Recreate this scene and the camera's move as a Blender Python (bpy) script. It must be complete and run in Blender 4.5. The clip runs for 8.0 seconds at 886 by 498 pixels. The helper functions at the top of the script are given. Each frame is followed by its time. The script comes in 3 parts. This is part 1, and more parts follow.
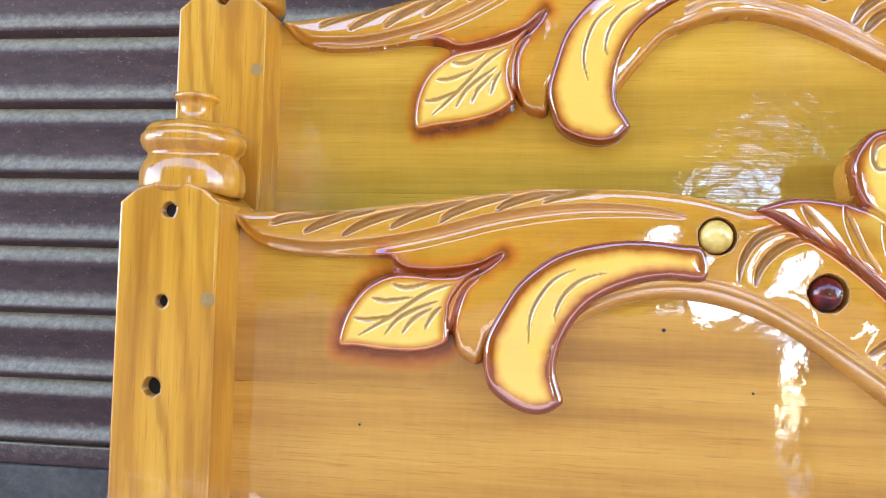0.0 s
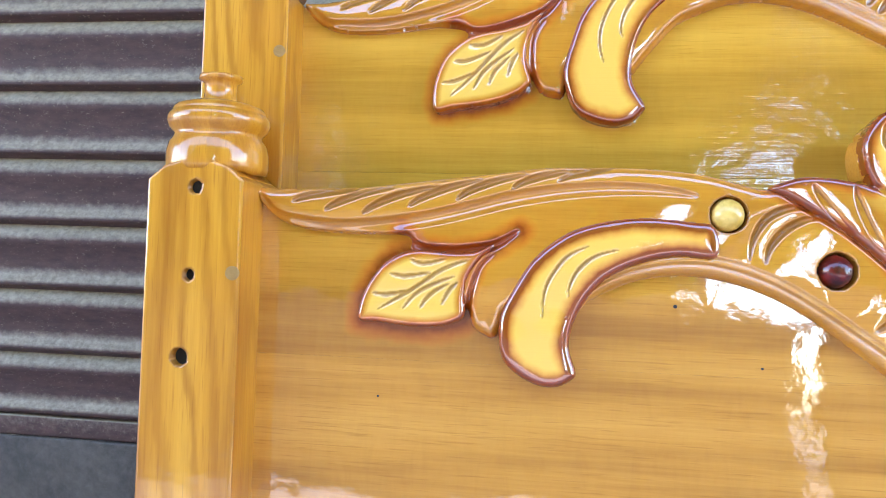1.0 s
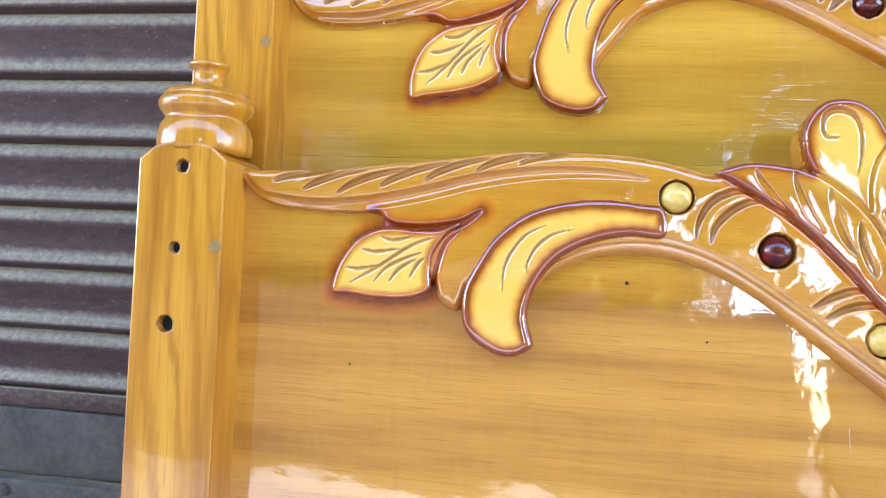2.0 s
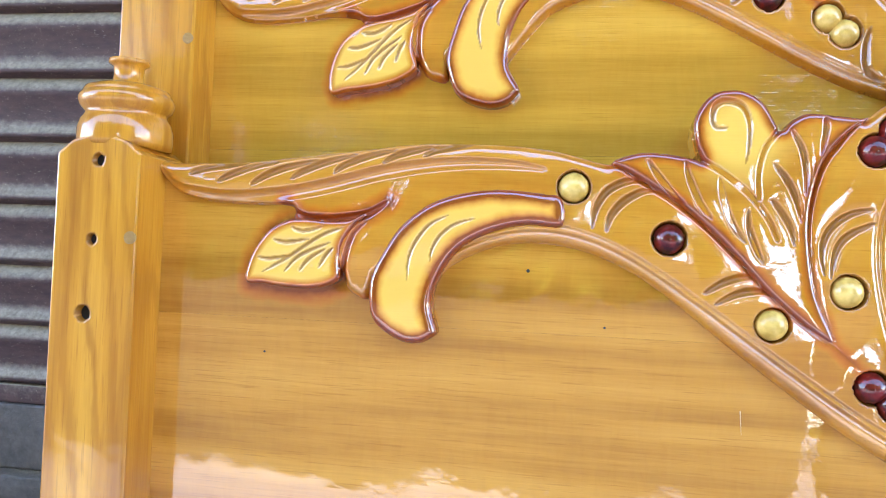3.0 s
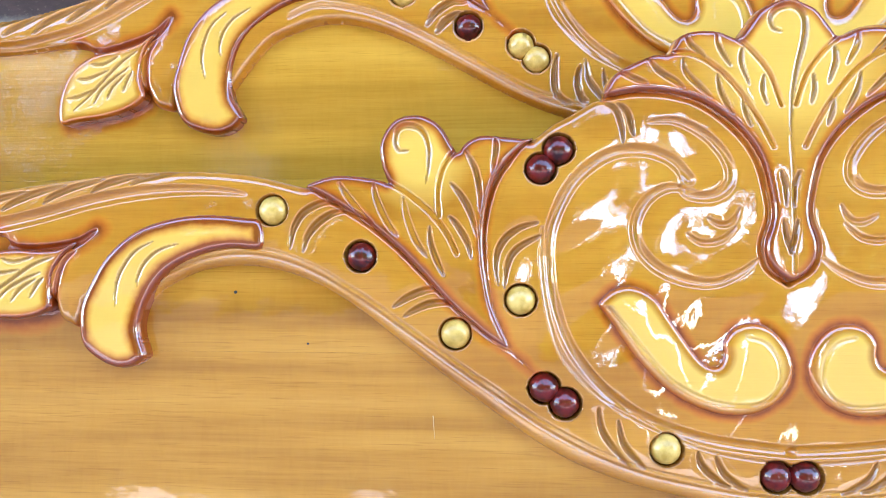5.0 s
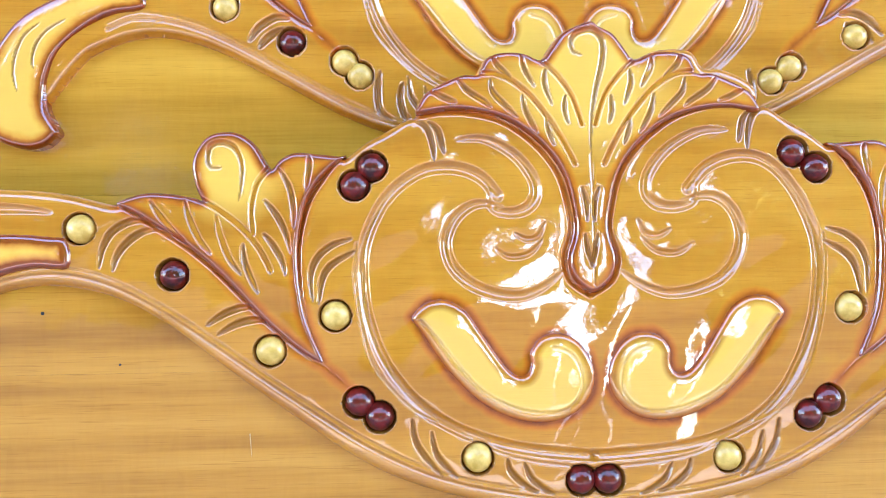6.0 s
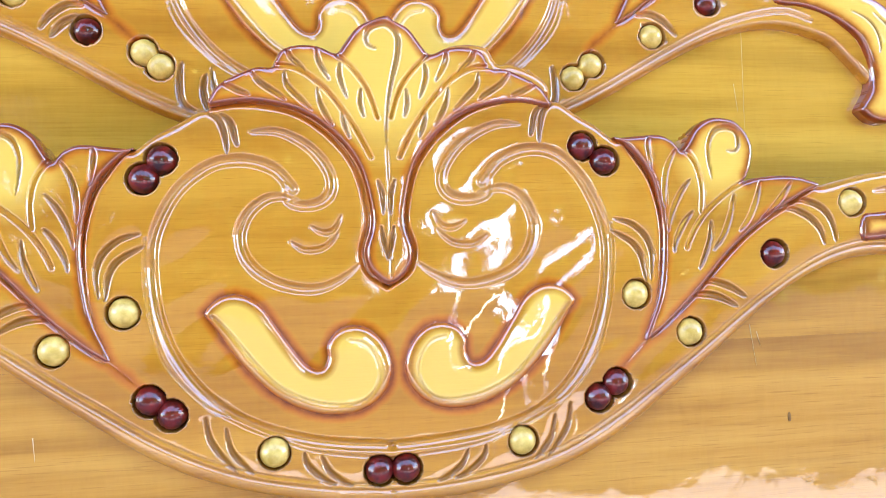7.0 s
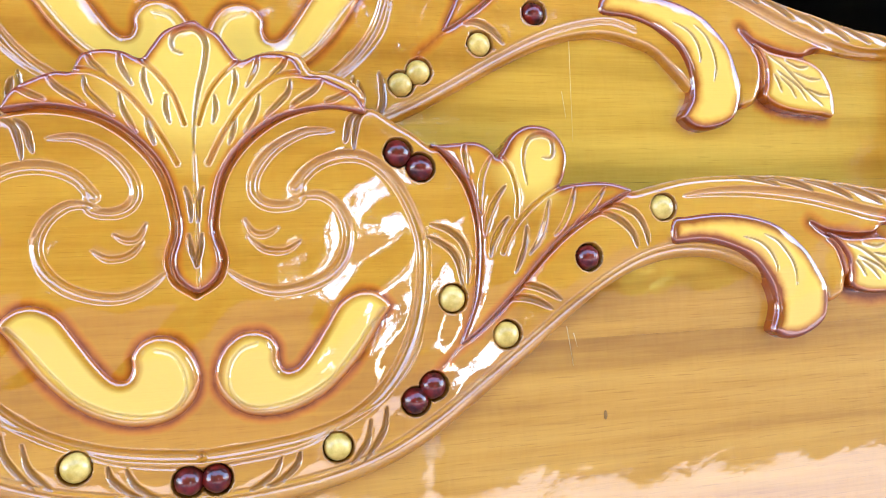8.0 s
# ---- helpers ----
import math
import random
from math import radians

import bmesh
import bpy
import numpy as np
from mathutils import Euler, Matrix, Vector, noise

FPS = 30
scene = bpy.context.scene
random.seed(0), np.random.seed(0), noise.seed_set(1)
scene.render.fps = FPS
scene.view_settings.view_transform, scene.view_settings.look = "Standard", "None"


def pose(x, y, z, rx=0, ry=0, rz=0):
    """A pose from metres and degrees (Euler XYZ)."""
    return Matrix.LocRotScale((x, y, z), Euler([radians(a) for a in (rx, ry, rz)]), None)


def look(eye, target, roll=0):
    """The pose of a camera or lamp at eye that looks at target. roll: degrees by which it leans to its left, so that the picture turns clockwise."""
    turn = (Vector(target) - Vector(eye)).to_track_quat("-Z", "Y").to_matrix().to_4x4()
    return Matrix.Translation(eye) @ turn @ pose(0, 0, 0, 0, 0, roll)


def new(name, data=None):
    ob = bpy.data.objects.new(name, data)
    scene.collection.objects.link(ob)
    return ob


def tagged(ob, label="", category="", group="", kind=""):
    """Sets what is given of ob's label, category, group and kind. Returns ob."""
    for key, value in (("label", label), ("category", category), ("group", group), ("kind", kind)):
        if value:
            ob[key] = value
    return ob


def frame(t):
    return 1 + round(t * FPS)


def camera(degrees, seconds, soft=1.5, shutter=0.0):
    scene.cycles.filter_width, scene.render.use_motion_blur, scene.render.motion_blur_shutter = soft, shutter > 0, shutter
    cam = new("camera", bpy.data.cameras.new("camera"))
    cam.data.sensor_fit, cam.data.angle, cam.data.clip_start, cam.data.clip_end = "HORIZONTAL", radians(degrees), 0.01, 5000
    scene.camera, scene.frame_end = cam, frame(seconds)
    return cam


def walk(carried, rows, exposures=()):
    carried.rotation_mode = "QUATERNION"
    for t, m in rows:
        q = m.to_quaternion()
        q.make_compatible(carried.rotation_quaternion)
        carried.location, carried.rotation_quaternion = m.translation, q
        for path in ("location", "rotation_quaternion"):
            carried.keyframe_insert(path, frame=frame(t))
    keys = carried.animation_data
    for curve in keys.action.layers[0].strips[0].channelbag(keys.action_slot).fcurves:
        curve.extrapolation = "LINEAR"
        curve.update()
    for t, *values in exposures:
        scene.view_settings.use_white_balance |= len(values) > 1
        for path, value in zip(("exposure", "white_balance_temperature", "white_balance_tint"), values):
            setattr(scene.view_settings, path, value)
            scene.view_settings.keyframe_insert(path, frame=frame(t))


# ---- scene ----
cam = camera(59.4, 8.0, soft=1.0)
LEAN = 8.5  # the boards lean back against the shop front by this many degrees
BOARD = Matrix.Rotation(radians(-LEAN), 4, "X")
PATH = [
    (0, (-0.489, -0.525, 1.018), (-0.745, 1.456, 1.102), 1.6),
    (0.5, (-0.49, -0.531, 1.014), (-0.769, 1.449, 1.066), 1.8),
    (1, (-0.487, -0.539, 1.01), (-0.785, 1.438, 1.061), 2.0),
    (2.5, (-0.412, -0.578, 0.992), (-0.76, 1.392, 1.032), 2.9),
    (3, (-0.373, -0.574, 0.992), (-0.716, 1.395, 1.032), 2.5),
    (3.5, (-0.333, -0.571, 0.991), (-0.642, 1.404, 1.032), 1.9),
    (4, (-0.29, -0.575, 0.992), (-0.58, 1.404, 1.04), 1.5),
    (4.2, (-0.273, -0.575, 0.993), (-0.556, 1.404, 1.054), 1.2),
    (5.5, (-0.164, -0.584, 1.004), (-0.204, 1.413, 1.089), -0.4),
    (6, (-0.131, -0.586, 1.007), (-0.06, 1.41, 1.098), -0.9),
    (6.5, (-0.093, -0.59, 1.004), (0.101, 1.398, 1.094), -1.3),
    (7, (-0.05, -0.595, 1.002), (0.263, 1.379, 1.079), -1.9),
    (7.5, (-0.006, -0.601, 1.001), (0.411, 1.354, 1.068), -2.6),
    (8, (0.036, -0.615, 1.005), (0.531, 1.321, 1.07), -2.6),
]
walk(cam, [(t, BOARD @ look(eye, target, roll)) for t, eye, target, roll in PATH], [(0, 4.0, 6400, 16.5), (8, 4.0, 6400, 16.5)])

# ---- world, sun, exposure ----
SUN_UP, SUN_TURN = 52.0, 20.0
world = bpy.data.worlds.new("sky")
scene.world = world
world.use_nodes = True
wn = world.node_tree
sky = wn.nodes.new("ShaderNodeTexSky")
sky.sky_type, sky.sun_disc = "NISHITA", False
sky.sun_elevation, sky.sun_rotation = radians(SUN_UP), radians(SUN_TURN)
sky.air_density, sky.dust_density = 1.0, 0.7
wn.links.new(sky.outputs[0], wn.nodes["Background"].inputs[0])
wn.nodes["Background"].inputs[1].default_value = 0.15
sun = new("sun", bpy.data.lights.new("sun", "SUN"))
sun.data.energy, sun.data.angle, sun.data.color = 2.6, radians(0.6), (1.0, 0.91, 0.86)
sun_dir = Vector((math.sin(radians(SUN_TURN)) * math.cos(radians(SUN_UP)), math.cos(radians(SUN_TURN)) * math.cos(radians(SUN_UP)), math.sin(radians(SUN_UP))))
sun.matrix_world = look(sun_dir * 20, (0, 0, 0))


# ---- materials ----
def nodes_of(name):
    m = bpy.data.materials.new(name)
    m.use_nodes = True
    t = m.node_tree
    return m, t, t.nodes["Principled BSDF"]


def add(t, kind, **values):
    n = t.nodes.new(kind)
    for key, value in values.items():
        n.inputs[key.replace("_", " ")].default_value = value
    return n


def coords(t, scale, turn=0.0):
    c = t.nodes.new("ShaderNodeTexCoord")
    m = t.nodes.new("ShaderNodeMapping")
    m.inputs["Scale"].default_value = scale
    m.inputs["Rotation"].default_value = (0, radians(turn), 0)
    t.links.new(c.outputs["Object"], m.inputs["Vector"])
    o = t.nodes.new("ShaderNodeObjectInfo")
    a = add(t, "ShaderNodeVectorMath")
    a.operation = "MULTIPLY_ADD"
    t.links.new(o.outputs["Random"], a.inputs[0])
    a.inputs[1].default_value = (17, 9, 13)
    t.links.new(m.outputs["Vector"], a.inputs[2])
    return a.outputs["Vector"]


def ramp(t, source, stops):
    r = t.nodes.new("ShaderNodeValToRGB")
    while len(r.color_ramp.elements) < len(stops):
        r.color_ramp.elements.new(0.5)
    for e, (at, c) in zip(r.color_ramp.elements, stops):
        e.position, e.color = at, (*c, 1)
    t.links.new(source, r.inputs["Fac"])
    return r.outputs["Color"]


def mix(t, fac, a, b, blend="MIX"):
    n = t.nodes.new("ShaderNodeMix")
    n.data_type, n.blend_type = "RGBA", blend
    for sock, v in ((n.inputs["Factor"], fac), (n.inputs["A"], a), (n.inputs["B"], b)):
        if hasattr(v, "is_output"):
            t.links.new(v, sock)
        elif isinstance(v, (int, float)):
            sock.default_value = v
        else:
            sock.default_value = (*v, 1)
    return n.outputs["Result"]


def noise_of(t, vec, scale, detail=4.0, rough=0.55, twist=0.0):
    n = add(t, "ShaderNodeTexNoise", Scale=scale, Detail=detail, Roughness=rough, Distortion=twist)
    t.links.new(vec, n.inputs["Vector"])
    return n.outputs["Fac"]


def attribute(t, name):
    n = t.nodes.new("ShaderNodeAttribute")
    n.attribute_name = name
    return n.outputs["Fac"]


def bump(t, p, height, strength, distance, socket="Normal"):
    b = add(t, "ShaderNodeBump", Strength=strength, Distance=distance)
    t.links.new(height, b.inputs["Height"])
    t.links.new(b.outputs["Normal"], p.inputs[socket])
    return b


def lacquer(name, light, mid, dark, along="X", waves=1.0, grainy=0.02, gloss=2.05, satin=0.0):
    """Clear-lacquered yellow wood: grain along one axis, sprayed stain and pale gold by attribute."""
    m, t, p = nodes_of(name)
    stretch = (2.2, 30, 30) if along == "X" else (30, 30, 2.2)
    tilt = 0 if along == "X" else 9
    grain = noise_of(t, coords(t, stretch, tilt), 2.2 if along == "X" else 0.9, 6, 0.6, 0.6 if along == "X" else 1.4)
    fine = noise_of(t, coords(t, (5, 160, 160) if along == "X" else (160, 160, 5)), 3.0, 3, 0.6)
    broad = noise_of(t, coords(t, (1.0, 5, 17) if along == "X" else (17, 5, 1.6), tilt), 1.7, 3, 0.5)
    col = ramp(t, grain, [(0.3, dark), (0.5, mid), (0.72, light)])
    col = mix(t, 0.42, col, ramp(t, fine, [(0.3, dark), (0.7, light)]))
    col = mix(t, 0.58, col, ramp(t, broad, [(0.36, dark), (0.5, mid), (0.64, light)]))
    if along == "Z":
        wv = add(t, "ShaderNodeTexWave", Scale=17.0, Distortion=10.0, Detail=5.0)
        wv.inputs["Detail Scale"].default_value = 1.3
        t.links.new(coords(t, (1.0, 1.0, 0.2), 15), wv.inputs["Vector"])
        col = mix(t, mix(t, 1.0, ramp(t, wv.outputs["Fac"], [(0.0, (0.6, 0.6, 0.6)), (0.35, (0.15, 0.15, 0.15)), (1.0, (0, 0, 0))]), ramp(t, broad, [(0.35, (0.35, 0.35, 0.35)), (0.6, (1, 1, 1))]), "MULTIPLY"), col, dark)
    # short pores, and faint streaks across the grain that paint the wood's silky sheen
    pores = ramp(t, noise_of(t, coords(t, (14, 420, 420) if along == "X" else (420, 420, 14), tilt), 2.0, 2, 0.5), [(0.60, (0, 0, 0)), (0.72, (0.45, 0.45, 0.45))])
    col = mix(t, pores, col, dark)
    if along == "X":
        shimmer = noise_of(t, coords(t, (70, 3, 16), 12), 1.5, 4, 0.65, 1.0)
        col = mix(t, 0.07, col, ramp(t, shimmer, [(0.35, dark), (0.5, mid), (0.65, light)]))
    gold = mix(t, 0.18, (0.90, 0.535, 0.095), col)
    col = mix(t, attribute(t, "gold"), col, gold)
    # recess darkening put into the colour: gouged cuts and pits go darker brown
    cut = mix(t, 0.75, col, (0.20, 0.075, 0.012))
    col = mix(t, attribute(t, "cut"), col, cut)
    blot = noise_of(t, coords(t, (1, 1, 1)), 70, 3, 0.6)
    sm = add(t, "ShaderNodeMath")
    sm.operation = "MULTIPLY_ADD"
    t.links.new(blot, sm.inputs[0])
    sm.inputs[1].default_value = 0.5
    t.links.new(attribute(t, "stain"), sm.inputs[2])
    edge = add(t, "ShaderNodeMapRange", From_Min=0.35, From_Max=1.1)
    t.links.new(sm.outputs[0], edge.inputs["Value"])
    red = ramp(t, edge.outputs[0], [(0.0, (0.66, 0.27, 0.010)), (0.3, (0.64, 0.155, 0.004)), (0.62, (0.50, 0.085, 0.003)), (1.0, (0.265, 0.040, 0.002))])
    col = mix(t, edge.outputs[0], col, red)
    t.links.new(col, p.inputs["Base Color"])
    p.inputs["Roughness"].default_value = 0.5
    p.inputs["Specular IOR Level"].default_value = 0.08
    thin = add(t, "ShaderNodeMath")
    thin.operation = "MULTIPLY_ADD"
    t.links.new(attribute(t, "cut"), thin.inputs[0])
    thin.inputs[1].default_value, thin.inputs[2].default_value = -0.75, 1.0
    t.links.new(thin.outputs[0], p.inputs["Coat Weight"])
    p.inputs["Coat IOR"].default_value = gloss
    cr = ramp(t, noise_of(t, coords(t, (1, 1, 1)), 9, 3), [(0.35, (0.012 + satin,) * 3), (0.8, (0.07 + 2 * satin,) * 3)])
    t.links.new(cr, p.inputs["Coat Roughness"])
    wave = noise_of(t, coords(t, (1, 1, 1)), 30, 2, 0.5)
    peel = noise_of(t, coords(t, (1, 1, 1)), 260, 2, 0.5)
    nib = ramp(t, noise_of(t, coords(t, (1, 1, 1)), 330, 3, 0.6), [(0.66, (0, 0, 0)), (0.76, (1, 1, 1))])
    wsum = mix(t, grainy, mix(t, 0.08, wave, peel), fine)
    wsum = mix(t, 0.012, wsum, nib)
    bump(t, p, wsum, 0.07 * waves, 0.004, "Coat Normal")
    bump(t, p, fine, 0.25, 0.0008)
    return m


WOOD = lacquer("lacquered_wood", (0.660, 0.302, 0.042), (0.545, 0.222, 0.021), (0.310, 0.102, 0.006))
WOOD_BACK = lacquer("lacquered_wood_olive", (0.720, 0.362, 0.044), (0.610, 0.278, 0.024), (0.400, 0.160, 0.009), waves=5.0, grainy=0.10)
WOOD_UP = lacquer("lacquered_post_wood", (0.680, 0.318, 0.030), (0.585, 0.238, 0.015), (0.300, 0.090, 0.005), along="Z", waves=2.0, gloss=1.62, satin=0.07)
CARVED = lacquer("lacquered_carving", (0.640, 0.272, 0.026), (0.560, 0.208, 0.014), (0.375, 0.116, 0.005), waves=1.3, grainy=0.02)


def bead_paint(name, a, b):
    m, t, p = nodes_of(name)
    n = noise_of(t, coords(t, (1, 1, 1)), 120, 4)
    t.links.new(ramp(t, n, [(0.35, a), (0.65, b)]), p.inputs["Base Color"])
    p.inputs["Roughness"].default_value = 0.5
    p.inputs["Specular IOR Level"].default_value = 0.1
    p.inputs["Coat Weight"].default_value = 1.0
    p.inputs["Coat Roughness"].default_value = 0.03
    p.inputs["Coat IOR"].default_value = 1.55
    bump(t, p, noise_of(t, coords(t, (1, 1, 1)), 160, 2), 0.3, 0.002, "Coat Normal")
    return m


RED = bead_paint("dark_red_bead", (0.04, 0.003, 0.002), (0.19, 0.009, 0.005))
GOLD = bead_paint("gold_bead", (0.58, 0.345, 0.06), (0.82, 0.54, 0.14))


def plain(name, a, b, rough, scale, bumpy=0.4, metal=0.0, stretch=(1, 1, 1), deep=0.004):
    m, t, p = nodes_of(name)
    n = noise_of(t, coords(t, stretch), scale, 6, 0.65)
    big = noise_of(t, coords(t, stretch), scale / 9, 3)
    col = mix(t, 0.4, ramp(t, n, [(0.3, a), (0.7, b)]), ramp(t, big, [(0.35, a), (0.65, b)]))
    t.links.new(col, p.inputs["Base Color"])
    p.inputs["Roughness"].default_value, p.inputs["Metallic"].default_value = rough, metal
    bump(t, p, n, bumpy, deep)
    return m


def shutter_paint():
    """Brown-violet paint under grey dust that lies on the faces that look up."""
    m, t, p = nodes_of("dusty_shutter_paint")
    n = noise_of(t, coords(t, (1, 3, 3)), 40, 6, 0.7)
    base = ramp(t, n, [(0.3, (0.036, 0.014, 0.012)), (0.7, (0.082, 0.035, 0.029))])
    dust = ramp(t, noise_of(t, coords(t, (1, 1, 1)), 130, 5, 0.7), [(0.3, (0.17, 0.130, 0.080)), (0.7, (0.36, 0.290, 0.195))])
    g = t.nodes.new("ShaderNodeNewGeometry")
    s = t.nodes.new("ShaderNodeSeparateXYZ")
    t.links.new(g.outputs["Normal"], s.inputs[0])
    up = add(t, "ShaderNodeMath")
    up.operation = "MULTIPLY_ADD"
    t.links.new(noise_of(t, coords(t, (1, 1, 1)), 95, 6, 0.75), up.inputs[0])
    up.inputs[1].default_value = 0.9
    t.links.new(s.outputs["Z"], up.inputs[2])
    r = add(t, "ShaderNodeMapRange", From_Min=0.42, From_Max=1.05)
    t.links.new(up.outputs[0], r.inputs["Value"])
    speck = ramp(t, noise_of(t, coords(t, (1, 1, 1.6)), 210, 4, 0.75), [(0.60, (0, 0, 0)), (0.72, (0.8, 0.8, 0.8))])
    streak = ramp(t, noise_of(t, coords(t, (1, 1, 1)), 9, 5, 0.7), [(0.62, (0, 0, 0)), (0.70, (0.7, 0.7, 0.7))])
    base = mix(t, mix(t, 1.0, speck, (1, 1, 1), "MULTIPLY"), base, dust)
    base = mix(t, mix(t, 1.0, speck, streak, "MULTIPLY"), base, (0.5, 0.48, 0.44))
    t.links.new(mix(t, r.outputs[0], base, dust), p.inputs["Base Color"])
    p.inputs["Roughness"].default_value = 0.6
    bump(t, p, n, 0.25, 0.002)
    return m


SHUTTER = shutter_paint()
RAIL = plain("dusty_grey_steel", (0.034, 0.027, 0.022), (0.115, 0.095, 0.076), 0.65, 110, 0.8)
CONCRETE = plain("pale_concrete", (0.160, 0.149, 0.143), (0.245, 0.230, 0.222), 0.9, 14)
PLASTER = plain("cream_plaster", (0.62, 0.55, 0.48), (0.75, 0.68, 0.60), 0.85, 6)
DARK = plain("near_black", (0.012, 0.011, 0.012), (0.03, 0.027, 0.025), 0.9, 5)
BARK = plain("bark", (0.06, 0.04, 0.025), (0.15, 0.11, 0.07), 0.9, 25, 0.8, stretch=(3, 3, 0.5), deep=0.02)
LEAF_GREEN = plain("leaf_green", (0.085, 0.105, 0.006), (0.20, 0.215, 0.014), 0.5, 3)
WINDOW = plain("dark_window_glass", (0.02, 0.025, 0.03), (0.05, 0.055, 0.06), 0.08, 2, 0.05)


FILLER = plain("grey_wood_filler", (0.26, 0.135, 0.03), (0.36, 0.20, 0.06), 0.85, 200)
SCRATCH = plain("scratched_lacquer", (0.58, 0.36, 0.14), (0.70, 0.50, 0.26), 0.7, 300)
KNOT = plain("brown_knot", (0.20, 0.085, 0.015), (0.28, 0.12, 0.025), 0.9, 200)


# ---- carving tools ----
def curve(points, closed=False, step=4):
    """A smooth line through control points in millimetres, sampled in metres."""
    p = np.array(points, float) / 1000
    n = len(p)
    out = []
    for i in range(n if closed else n - 1):
        a, b, c, d = (p[(i + k) % n] if closed else p[min(max(i + k, 0), n - 1)] for k in (-1, 0, 1, 2))
        for s in np.arange(step) / step:
            out.append(0.5 * (2 * b + (c - a) * s + (2 * a - 5 * b + 4 * c - d) * s**2 + (3 * b - a - 3 * c + d) * s**3))
    return np.array(out if closed else out + [p[-1]])


def near(px, pz, line, closed):
    """Distance of points to a line, the nearest point on it, and how far along it lies (0 to 1)."""
    a = line
    b = np.roll(line, -1, 0) if closed else line[1:]
    a = a[: len(b)]
    best, bx, bz, along = np.full(len(px), 1e9), px.copy(), pz.copy(), np.zeros(len(px))
    for i, (u, v) in enumerate(zip(a, b)):
        d = v - u
        s = np.clip(((px - u[0]) * d[0] + (pz - u[1]) * d[1]) / max(d @ d, 1e-12), 0, 1)
        qx, qz = u[0] + s * d[0], u[1] + s * d[1]
        e = (px - qx) ** 2 + (pz - qz) ** 2
        closer = e < best
        best, bx, bz, along = np.where(closer, e, best), np.where(closer, qx, bx), np.where(closer, qz, bz), np.where(closer, (i + s) / len(b), along)
    return np.sqrt(best), bx, bz, along


def inside(px, pz, ring):
    odd = np.zeros(len(px), bool)
    for (x0, z0), (x1, z1) in zip(ring, np.roll(ring, -1, 0)):
        if z0 != z1:
            odd ^= ((z0 > pz) != (z1 > pz)) & (px < (x1 - x0) * (pz - z0) / (z1 - z0) + x0)
    return odd


def stroke_profile(along, taper):
    if taper in ("both", "soft"):
        return np.sqrt(np.clip(np.sin(np.pi * np.clip(along, 0.0, 1.0)), 0, 1)) * 0.95 + 0.05
    if taper == "start":
        return np.clip(np.minimum(along * 6, (1 - along) * 1.4), 0.12, 1)
    return np.ones_like(along)


